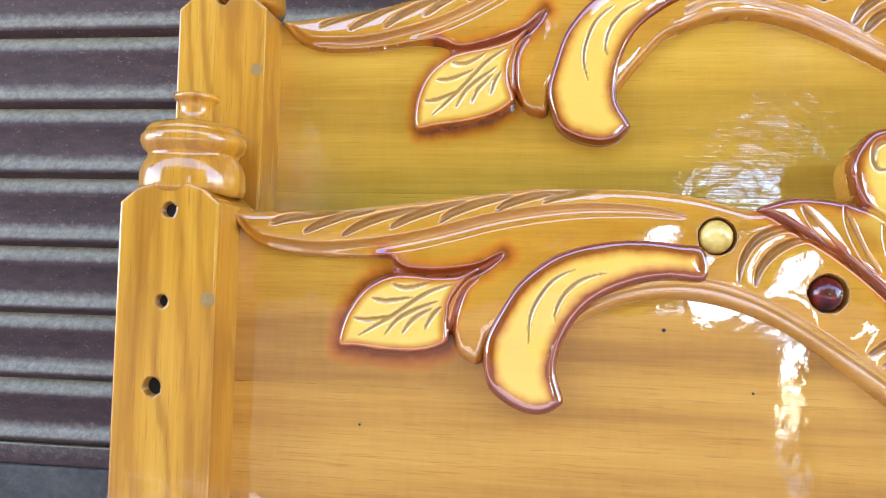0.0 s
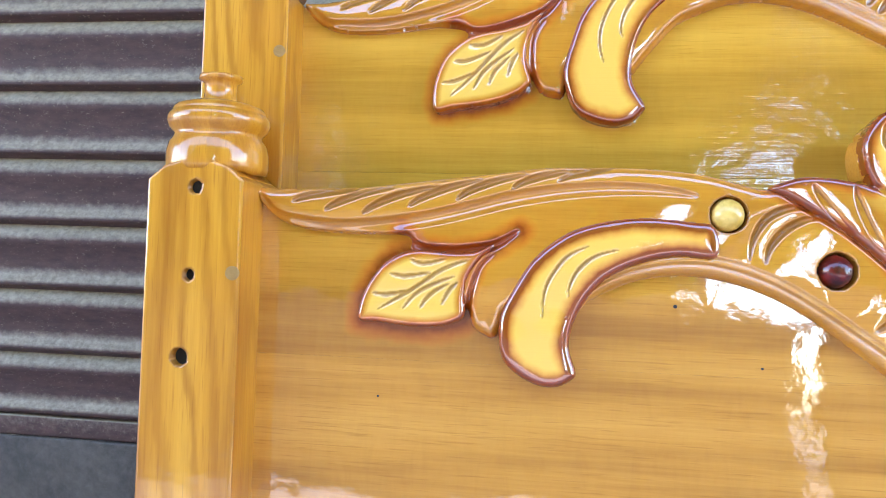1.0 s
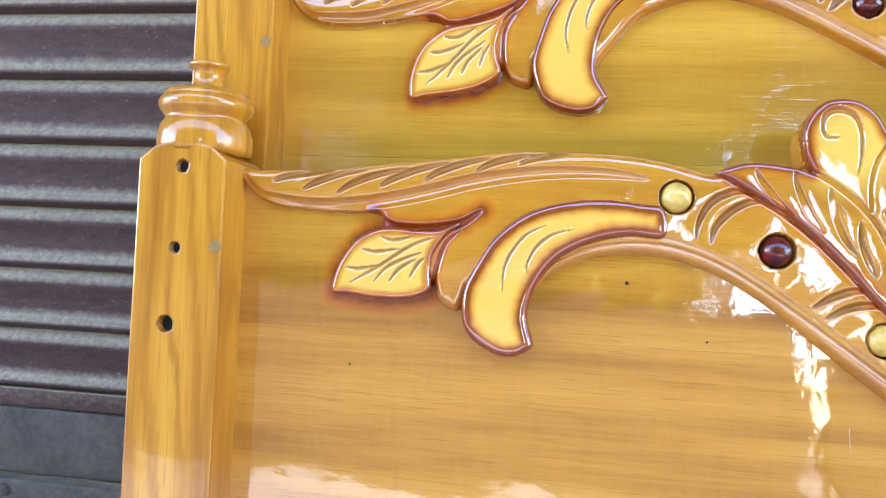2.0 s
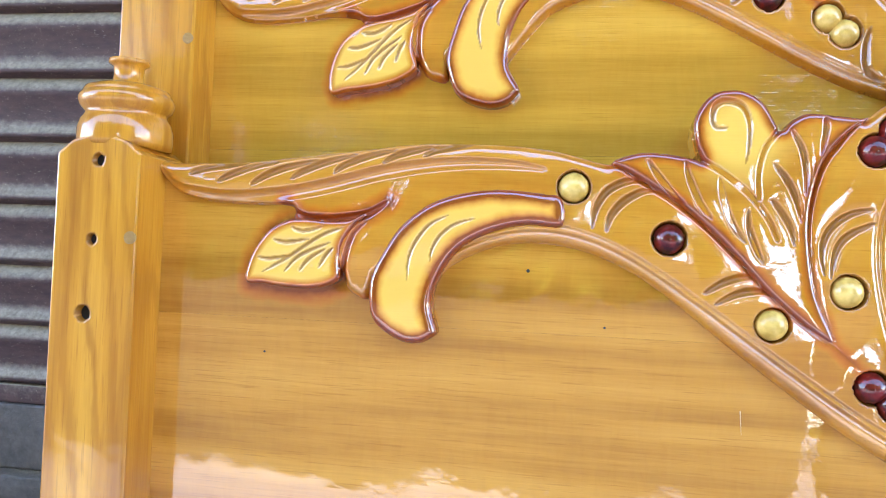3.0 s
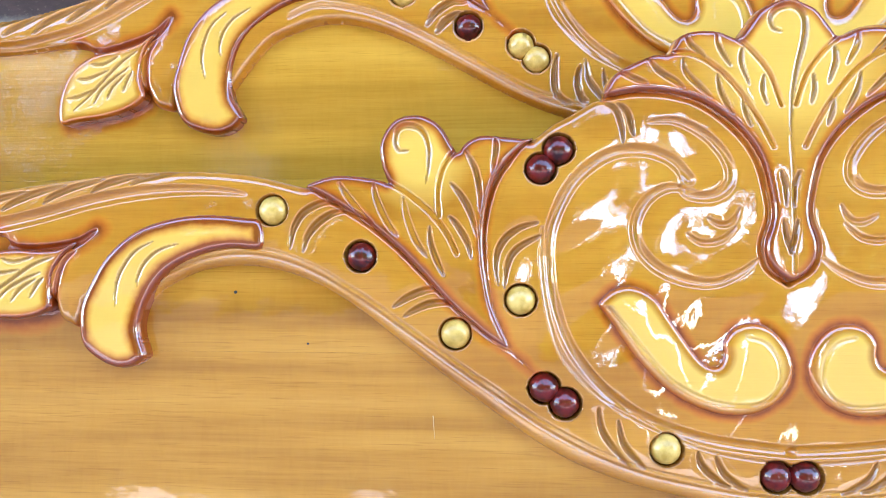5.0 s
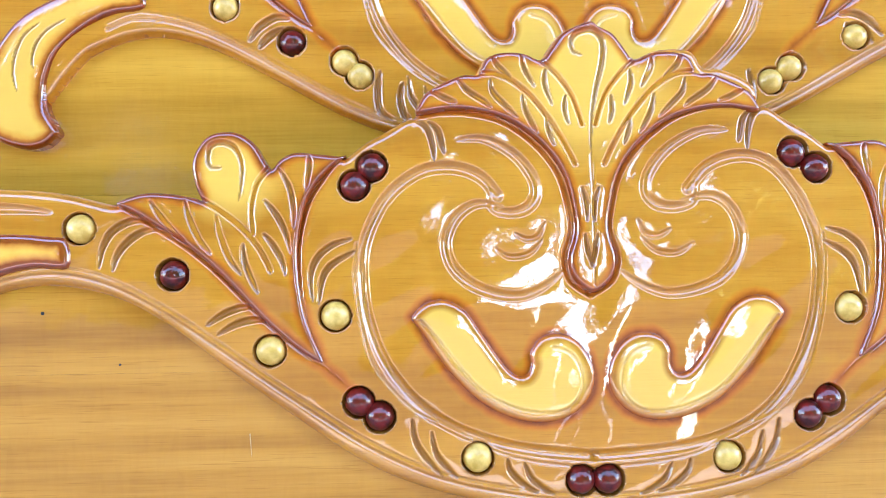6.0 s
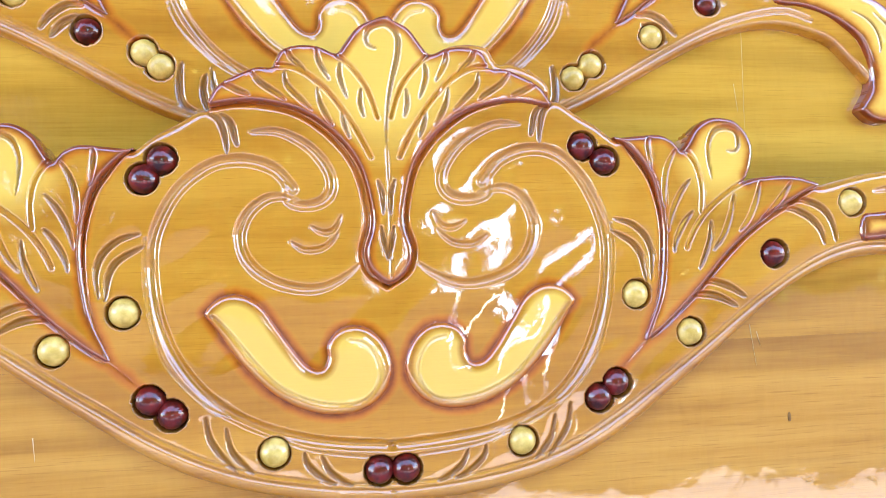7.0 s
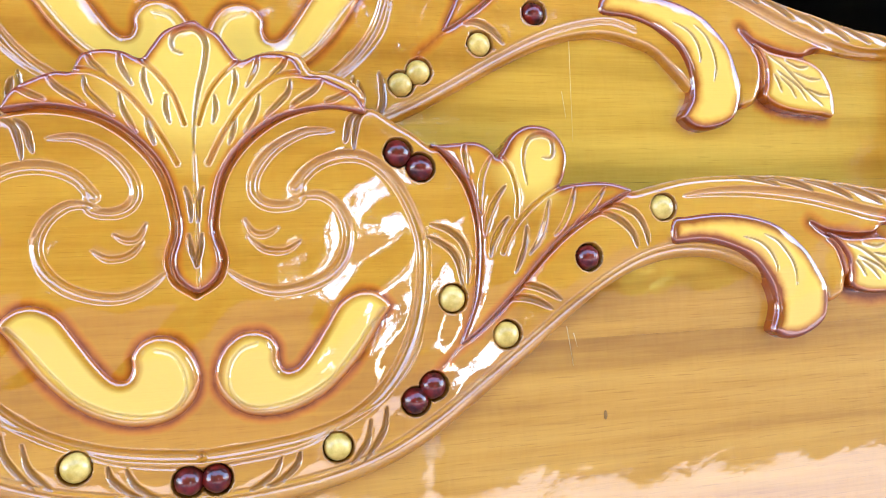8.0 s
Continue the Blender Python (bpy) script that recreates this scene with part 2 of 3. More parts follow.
def relief(name, ring, parent, material, top, base, edge=0.003, res=0.001, strokes=(), pits=(), dome=0.0, stain=0.0, stain_width=0.006, gold=0.0, gold_inset=0.004, gold_spot=None, uneven=0.0, pillow=0.0, halos=(), label=""):
    """A carved piece that faces -y: outline ring, top and base levels, rounded rim, gouged strokes
    (line, half width, depth, taper), drilled pits (x, z, radius, depth)."""
    lo, hi = ring.min(0) - 2 * res, ring.max(0) + 2 * res
    xs, zs = np.arange(lo[0], hi[0], res), np.arange(lo[1], hi[1], res)
    gx, gz = (g.ravel() for g in np.meshgrid(xs, zs))
    d, nx, nz, _ = near(gx, gz, ring, True)
    d = np.where(inside(gx, gz, ring), d, -d)
    snap = np.abs(d) < 0.6 * res
    gx, gz = np.where(snap, nx, gx), np.where(snap, nz, gz)
    d = np.where(snap, 0, d)
    keep = d >= 0
    w = len(xs)
    idx = np.arange(len(gx)).reshape(len(zs), w)
    quads = np.stack([idx[:-1, :-1], idx[:-1, 1:], idx[1:, 1:], idx[1:, :-1]], -1).reshape(-1, 4)
    quads = quads[keep[quads].all(1)]
    used = np.unique(quads)
    remap = np.full(len(gx), -1)
    remap[used] = np.arange(len(used))
    quads, gx, gz, d = remap[quads], gx[used], gz[used], d[used]
    for px, pz, radius, depth in pits:
        e = np.hypot(gx - px, gz - pz)
        for at, lower in ((radius, False), (radius - 0.0003, True)):
            ringed = (e < radius) & (e > radius - 0.75 * res) if lower else (e >= radius) & (e < radius + 0.75 * res)
            gx[ringed] = px + (gx[ringed] - px) * at / e[ringed]
            gz[ringed] = pz + (gz[ringed] - pz) * at / e[ringed]
    rise = np.clip(d / edge, 0, 1)
    y = top + (min(abs(base - top), edge) if edge > 0.0005 else 0.0) * (1 - np.sqrt(1 - (1 - rise) ** 2))
    if dome:
        y = y - dome * np.sqrt(1 - (1 - np.clip(d / (4 * edge), 0, 1)) ** 2)
    cut, tint, gilt = np.zeros(len(gx)), np.zeros(len(gx)), np.zeros(len(gx))
    if uneven:
        rnd = np.random.RandomState(int(abs(lo[0]) * 1000) + len(strokes))
        for wave in (0.10, 0.06, 0.037):
            for _ in range(3):
                a, ph = rnd.uniform(0, np.pi), rnd.uniform(0, 6.28)
                y = y + uneven * wave / 3 * np.sin((gx * np.cos(a) + gz * np.sin(a)) * 6.283 / wave + ph)
    if stain:
        tint = stain * np.clip(1 - d / stain_width, 0, 1) ** 1.4
    if gold:
        gilt = gold * np.clip((d - gold_inset) / 0.004, 0, 1)
        if gold_spot:
            sx, sz, sr = gold_spot
            gilt = gilt * np.clip(1.6 - np.hypot((gx - sx), (gz - sz)) / sr, 0.0, 1)
    for line, half, depth, taper, *dye in strokes:
        box = (gx > line[:, 0].min() - half) & (gx < line[:, 0].max() + half) & (gz > line[:, 1].min() - half) & (gz < line[:, 1].max() + half)
        wide = max(half, 0.009 if pillow and half > 0.0016 else 0, dye[1] if dye else 0)
        if wide > half:
            box = (gx > line[:, 0].min() - wide) & (gx < line[:, 0].max() + wide) & (gz > line[:, 1].min() - wide) & (gz < line[:, 1].max() + wide)
        if not box.any():
            continue
        e, _, _, along = near(gx[box], gz[box], line, False)
        prof = stroke_profile(along, taper)
        f = np.clip(1 - (e / (half * prof)) ** 2, 0, 1)
        y[box] += depth * prof * f
        if pillow and half > 0.0016:
            y[box] += pillow * prof * np.clip(1 - e / 0.009, 0, 1) ** 2
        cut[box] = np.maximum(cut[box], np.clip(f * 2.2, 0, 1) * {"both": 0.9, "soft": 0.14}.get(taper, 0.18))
        if dye:
            tint[box] = np.maximum(tint[box], dye[0] * np.clip(1 - e / dye[1], 0, 1))
    for px, pz, radius, depth in pits:
        e = np.hypot(gx - px, gz - pz)
        hole = e < radius - 0.0001
        y[hole] = np.maximum(y[hole], top + depth)
        # shade inside the pits painted in, fading out just past the rim
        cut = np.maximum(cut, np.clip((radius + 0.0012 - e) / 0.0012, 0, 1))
    for line, wide, much in halos:
        box = (gx > line[:, 0].min() - wide) & (gx < line[:, 0].max() + wide) & (gz > line[:, 1].min() - wide) & (gz < line[:, 1].max() + wide)
        if box.any():
            e, *_ = near(gx[box], gz[box], line, False)
            tint[box] = np.maximum(tint[box], much * np.clip(1 - e / wide, 0, 1))
    n = len(gx)
    co = np.stack([gx, y, gz], 1)
    edges = np.sort(np.concatenate([quads[:, [0, 1]], quads[:, [1, 2]], quads[:, [2, 3]], quads[:, [3, 0]]]), 1)
    flat, where, count = np.unique(edges[:, 0] * n + edges[:, 1], return_index=True, return_counts=True)
    ordered = np.concatenate([quads[:, [0, 1]], quads[:, [1, 2]], quads[:, [2, 3]], quads[:, [3, 0]]])
    rim = ordered[where[count == 1]]
    m = len(rim)
    skirt = np.concatenate([co[rim[:, 0]], co[rim[:, 1]], co[rim[:, 1]], co[rim[:, 0]]])
    skirt[2 * m :, 1] = base
    k = np.arange(m)
    walls = np.stack([n + m + k, n + k, n + 3 * m + k, n + 2 * m + k], 1)
    co = np.concatenate([co, skirt])
    pick = np.concatenate([np.arange(n), rim[:, 0], rim[:, 1], rim[:, 1], rim[:, 0]])
    faces = np.concatenate([quads, walls])
    me = bpy.data.meshes.new(name)
    me.vertices.add(len(co))
    me.vertices.foreach_set("co", co.ravel())
    me.loops.add(faces.size)
    me.loops.foreach_set("vertex_index", faces.ravel().astype(np.int32))
    me.polygons.add(len(faces))
    me.polygons.foreach_set("loop_start", np.arange(0, faces.size, 4, dtype=np.int32))
    me.polygons.foreach_set("use_smooth", np.ones(len(faces), bool))
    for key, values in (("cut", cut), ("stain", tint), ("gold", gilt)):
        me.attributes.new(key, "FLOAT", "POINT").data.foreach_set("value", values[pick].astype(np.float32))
    me.update(calc_edges=True)
    me.validate()
    me.materials.append(material)
    ob = new(name, me)
    ob.parent = parent
    return tagged(ob, label) if label else ob


def part(name, bm, material, parent, label="", smooth=True):
    me = bpy.data.meshes.new(name)
    bm.normal_update()
    bm.to_mesh(me)
    bm.free()
    for f in me.polygons:
        f.use_smooth = smooth
    me.materials.append(material)
    ob = new(name, me)
    ob.parent = parent
    return tagged(ob, label) if label else ob


def box_bm(x0, x1, y0, y1, z0, z1, bevel=0.0):
    bm = bmesh.new()
    bmesh.ops.create_cube(bm, size=1, matrix=Matrix.Translation(((x0 + x1) / 2, (y0 + y1) / 2, (z0 + z1) / 2)) @ Matrix.Diagonal((x1 - x0, y1 - y0, z1 - z0, 1)))
    if bevel:
        bmesh.ops.bevel(bm, geom=bm.edges[:], offset=bevel, segments=2, affect="EDGES", profile=0.7)
    return bm


def lathe_bm(profile, segments=48):
    """Turned about z: profile of (radius, height)."""
    bm = bmesh.new()
    rows = [[bm.verts.new((r * math.cos(2 * math.pi * k / segments), r * math.sin(2 * math.pi * k / segments), z)) for k in range(segments)] for r, z in profile]
    for a, b in zip(rows, rows[1:]):
        for k in range(segments):
            bm.faces.new((a[k], a[(k + 1) % segments], b[(k + 1) % segments], b[k]))
    bm.faces.new(rows[0][::-1])
    bm.faces.new(rows[-1])
    return bm


# ---- the carved design: left half, millimetres, x from the middle, z from the foot ----
def warp_front(points, side):
    p = np.array(points, float)
    if side > 0:
        a = -p[:, 0]
        dx = np.interp(a, [0, 90, 160, 240, 310, 380, 480, 545, 710], [0, 9, 3, 4, 8, 13, 20, 30, 31])
        up = np.clip((p[:, 1] - 985) / 100, -0.6, 1) * np.interp(a, [0, 60, 130, 250, 330], [0, 0.5, 1, 0.6, 0])
        p = np.stack([a + dx, p[:, 1] + 8 * up], 1)
    return p


def warp_curl(lift):
    def go(points, side):
        p = np.array(points, float) + (0, lift)
        return np.stack([12.5 - p[:, 0], p[:, 1]], 1) if side > 0 else p
    return go


def turned(points, pivot, to, degrees, scale):
    p = (np.array(points, float) - pivot) * scale
    c, s = math.cos(radians(degrees)), math.sin(radians(degrees))
    return np.stack([p[:, 0] * c - p[:, 1] * s, p[:, 0] * s + p[:, 1] * c], 1) + to


def warp_back(group):
    def go(points, side):
        if group == "leaf":
            p = turned(points, (-622, 973), (-585, 1136), 13, 1.05)
        elif group == "tip":
            p = turned(points, (-706, 1067), (-699, 1227), 6, 1.0)
            p[:, 1] += np.clip(p[:, 0] + 600, 0, 300) ** 2 / 900
        elif group == "beads":
            p = np.array(points, float) + (-16, 276)
        elif group == "middle":
            p = np.array(points, float) + (0, 276)
        else:
            p = np.array(points, float)
        if side > 0:
            a = -p[:, 0]
            far = np.interp(a, [0, 190, 300, 430, 585, 710], [0, 0, 12, 34, 48, 42])
            p = np.stack([a + far, p[:, 1] + far / 3], 1)
        return p
    return go


def joined(*pieces):
    out = []
    for p in pieces:
        for q in p:
            if not out or math.dist(out[-1], q) > 4:
                out.append(tuple(q))
    return out


TOP = [(-710, 1066), (-692, 1064), (-663, 1065), (-629, 1066), (-596, 1070), (-564, 1074), (-532, 1078), (-501, 1082), (-470, 1083), (-444, 1083), (-418, 1082), (-393, 1079), (-368, 1073), (-352, 1070)]
FAN_A = [(-352, 1070), (-339, 1076), (-327, 1078), (-311, 1077), (-295, 1074), (-290, 1073)]
FAN_B = [(-290, 1073), (-294, 1084), (-296, 1099), (-292, 1111), (-284, 1120), (-274, 1123), (-262, 1122), (-250, 1114), (-241, 1099), (-239, 1096)]
FAN_C = [(-237, 1095), (-231, 1102), (-220, 1107), (-205, 1106), (-187, 1104), (-182, 1104)]
RING_TOP = [(-182, 1104), (-168, 1115), (-153, 1123), (-138, 1132), (-130, 1135)]
PALM_A = [(-130, 1135), (-128, 1145), (-121, 1153), (-108, 1160), (-95, 1165), (-84, 1166)]
PALM_B = [(-84, 1167), (-77, 1178), (-64, 1182), (-49, 1181), (-36, 1176), (-33, 1174)]
PALM_C = [(-33, 1174), (-29, 1184), (-20, 1196), (-9, 1202), (3, 1206)]
PALM_LOW = [(-130, 1135), (-104, 1138), (-78, 1135), (-57, 1127), (-36, 1110), (-21, 1088), (-14, 1061), (-13, 1044), (-18, 1025), (-14, 1009), (0, 999)]
ARCH_SIDE = [(-479, 976), (-469, 989), (-458, 999), (-441, 1008), (-420, 1012), (-399, 1013), (-374, 1010), (-349, 1001), (-332, 993), (-312, 978), (-291, 962), (-271, 947), (-251, 930), (-228, 910), (-205, 893), (-174, 878), (-145, 866)]
ARCH_MIDDLE = [(-358, 1004), (-319, 979), (-279, 950), (-239, 923), (-199, 891), (-175, 876), (-151, 863), (-130, 856), (-101, 847), (-67, 840), (-33, 836), (-1, 833)]
RIM_SIDE = [(-473, 987), (-463, 1002), (-446, 1013), (-425, 1019), (-399, 1021), (-383, 1020), (-362, 1014), (-341, 1006), (-320, 992), (-300, 978), (-280, 965), (-260, 950), (-236, 929), (-213, 910), (-190, 896), (-167, 884)]
RIM_MIDDLE = [(-358, 1011), (-319, 989), (-279, 964), (-239, 934), (-199, 903), (-159, 877), (-134, 866), (-101, 856), (-67, 850), (-33, 847), (1, 844)]
TIP_LOW = [(-709, 1065), (-701, 1051), (-686, 1040), (-666, 1035), (-642, 1033), (-618, 1033), (-599, 1033)]
LEAF = [(-625, 972), (-625, 984), (-619, 999), (-608, 1013), (-594, 1021), (-580, 1023), (-562, 1022), (-546, 1023), (-531, 1028), (-541, 1017), (-549, 1004), (-551, 991), (-551, 978), (-560, 972), (-574, 969), (-592, 969), (-611, 971)]
CRESCENT = [(-386, 1044), (-402, 1047), (-424, 1049), (-445, 1048), (-468, 1043), (-486, 1035), (-505, 1019), (-517, 1000), (-526, 981), (-527, 965), (-524, 950), (-514, 940), (-499, 933), (-486, 933), (-477, 938), (-474, 943), (-479, 960), (-477, 975), (-470, 990), (-459, 1004), (-445, 1013), (-427, 1020), (-409, 1023), (-385, 1023)]
SMALL_PETAL = [(-531, 1022), (-541, 1013), (-547, 995), (-549, 978), (-547, 968), (-539, 962), (-530, 962)]
STEM_LEFT = [(-352, 1070), (-339, 1063), (-322, 1053), (-306, 1043), (-285, 1026), (-265, 1006), (-247, 986), (-229, 969), (-210, 954), (-198, 947), (-177, 928)]
STEM_RIGHT = [(-185, 1103), (-199, 1089), (-210, 1073), (-216, 1052), (-218, 1031), (-216, 1005), (-211, 980), (-199, 951)]
CURL = [(-135, 983), (-124, 994), (-109, 996), (-94, 988), (-83, 972), (-71, 954), (-60, 941), (-51, 939), (-47, 946), (-47, 956), (-40, 966), (-28, 970), (-15, 967), (-4, 956), (2, 940), (0, 925), (-10, 912), (-26, 904), (-46, 903), (-65, 908), (-85, 919), (-105, 938), (-119, 957), (-129, 973)]
BACK_ARCH = [(-387, 1216), (-369, 1223), (-347, 1225), (-321, 1221), (-294, 1209), (-267, 1195), (-240, 1179), (-212, 1162), (-189, 1148), (-166, 1137)]
BACK_RIM = [(-387, 1225), (-365, 1234), (-343, 1236), (-316, 1230), (-289, 1217), (-262, 1202), (-235, 1186), (-208, 1169), (-180, 1153), (-157, 1143)]

LEAF_VEINS = [[(-612, 980), (-589, 994), (-566, 1010), (-547, 1017)], [(-616, 992), (-605, 991), (-589, 994)], [(-604, 1006), (-593, 1004), (-575, 1007)], [(-590, 1016), (-580, 1013), (-564, 1017)], [(-594, 981), (-585, 992), (-573, 999), (-558, 1005)], [(-582, 982), (-575, 992), (-562, 1000)], [(-567, 985), (-562, 995), (-556, 1001)]]
LEAF_CURL = [(-598, 1035), (-592, 1029), (-580, 1023), (-562, 1022), (-545, 1024), (-530, 1028), (-515, 1038)]
CRESCENT_CUTS = [[(-467, 1029), (-482, 1021), (-493, 1006), (-497, 993), (-497, 979)], [(-447, 1027), (-463, 1022), (-474, 1013), (-480, 1001), (-480, 994)]]
COVE = [(-705, 1065), (-691, 1047), (-671, 1041), (-642, 1038), (-609, 1040), (-577, 1045), (-549, 1052), (-523, 1059), (-496, 1064), (-470, 1067), (-444, 1068), (-418, 1067), (-397, 1064)]
FEATHERS = [[(-678, 1055), (-665, 1060), (-629, 1064)], [(-654, 1049), (-643, 1055), (-624, 1062), (-603, 1066)], [(-626, 1047), (-614, 1055), (-596, 1062), (-571, 1068)], [(-593, 1053), (-582, 1060), (-564, 1067), (-541, 1073)], [(-559, 1058), (-550, 1065), (-532, 1072), (-510, 1077)], [(-521, 1066), (-512, 1072), (-496, 1077), (-479, 1080)], [(-490, 1072), (-481, 1077), (-466, 1080), (-453, 1082)]]
ARCS = [[(-364, 1022), (-362, 1036), (-355, 1049), (-344, 1056), (-334, 1058), (-324, 1057)], [(-354, 1020), (-351, 1032), (-342, 1043), (-330, 1050), (-320, 1051)], [(-286, 979), (-274, 987), (-261, 992), (-247, 993)], [(-278, 972), (-264, 980), (-251, 983), (-235, 982)]]
FAN_CUTS = [[(-327, 1073), (-320, 1062), (-308, 1047), (-300, 1041)], [(-301, 1073), (-298, 1060), (-290, 1042), (-281, 1031)], [(-278, 1062), (-275, 1046), (-268, 1028), (-259, 1016)], [(-258, 1040), (-257, 1026), (-252, 1012), (-247, 1002)], [(-232, 1096), (-224, 1081), (-221, 1065), (-221, 1049)], [(-243, 1072), (-234, 1061), (-227, 1047), (-223, 1031)], [(-244, 1047), (-237, 1039), (-230, 1027), (-227, 1015)], [(-210, 1105), (-209, 1097), (-212, 1077)]]
FAN_SEAMS = [[(-290, 1073), (-275, 1064), (-258, 1050), (-246, 1035), (-238, 1019)], [(-239, 1096), (-248, 1083), (-252, 1065), (-251, 1047)]]
FAN_SPIRAL = [(-273, 1096), (-281, 1096), (-284, 1103), (-282, 1112), (-274, 1115), (-264, 1111), (-259, 1099), (-259, 1085), (-261, 1071)]
RING_CUTS = [[(-207, 995), (-209, 1014), (-204, 1028), (-192, 1038), (-177, 1042)], [(-203, 993), (-200, 1013), (-192, 1024), (-175, 1033)], [(-135, 908), (-133, 892), (-125, 879), (-113, 865)], [(-121, 899), (-118, 883), (-111, 873), (-102, 864)], [(-65, 878), (-63, 868), (-52, 857), (-42, 852)], [(-53, 875), (-48, 863), (-39, 855), (-30, 850)], [(-130, 1131), (-121, 1125), (-117, 1112), (-116, 1099)], [(-121, 1130), (-113, 1123), (-110, 1112), (-108, 1105)]]
RING_LINES = [[(-69, 1073), (-81, 1087), (-98, 1094), (-118, 1094), (-135, 1087), (-152, 1072), (-164, 1051), (-170, 1030), (-170, 1004), (-166, 979), (-157, 954), (-141, 930), (-121, 911), (-96, 897), (-66, 887), (-32, 881), (-1, 878)], [(-175, 1038), (-176, 1017), (-174, 992), (-169, 967), (-160, 943), (-133, 914), (-108, 900), (-75, 884), (-50, 876), (-11, 870), (1, 869)]]
SCROLLS = [[(-100, 1115), (-79, 1116), (-57, 1105), (-43, 1088), (-40, 1073), (-47, 1063), (-60, 1060), (-73, 1064), (-75, 1080)], [(-64, 1064), (-76, 1067), (-88, 1066), (-101, 1056), (-108, 1039), (-104, 1021), (-90, 1007), (-70, 999), (-50, 998), (-32, 1006), (-20, 1016)]]
SCROLL_EYES = [[(-72, 1034), (-61, 1027), (-46, 1029), (-35, 1040)], [(-57, 1045), (-48, 1040), (-39, 1042), (-33, 1053)]]
CURL_LINE = [(-128, 980), (-116, 967), (-99, 945), (-82, 927), (-59, 915), (-36, 911), (-19, 914), (-9, 927), (-10, 943), (-18, 955), (-30, 959)]
PALM_CUTS = [[(-119, 1153), (-108, 1147), (-98, 1143)], [(-98, 1163), (-91, 1153), (-78, 1144), (-72, 1139)], [(-73, 1162), (-71, 1151), (-61, 1140), (-52, 1131)], [(-49, 1150), (-47, 1138), (-42, 1127), (-37, 1119)], [(-31, 1131), (-29, 1121), (-25, 1110)], [(-71, 1181), (-67, 1171), (-57, 1162)], [(-49, 1181), (-47, 1169), (-39, 1154)], [(-31, 1169), (-32, 1158), (-26, 1140)], [(-16, 1149), (-17, 1138), (-14, 1126)], [(-6, 1079), (-2, 1066), (-2, 1052)], [(-4, 1044), (-2, 1031), (2, 1018)]]
PALM_SEAMS = [[(-84, 1166), (-65, 1164), (-48, 1153), (-33, 1136), (-20, 1116), (-10, 1096)], [(-33, 1174), (-21, 1162), (-11, 1147), (-4, 1126)]]
PALM_SPIRAL = [(-3, 1179), (-10, 1182), (-11, 1191), (-5, 1197), (6, 1198), (13, 1189), (12, 1173), (7, 1153), (3, 1129), (2, 1103)]
PALM_STEM = [(2, 1103), (3, 1070), (3, 1039), (3, 1005)]

PANEL_Y, FRAME_Y, RAISED_Y = 0.004, -0.004, -0.0095
POST_FACE, POST_BACK = -0.034, 0.036


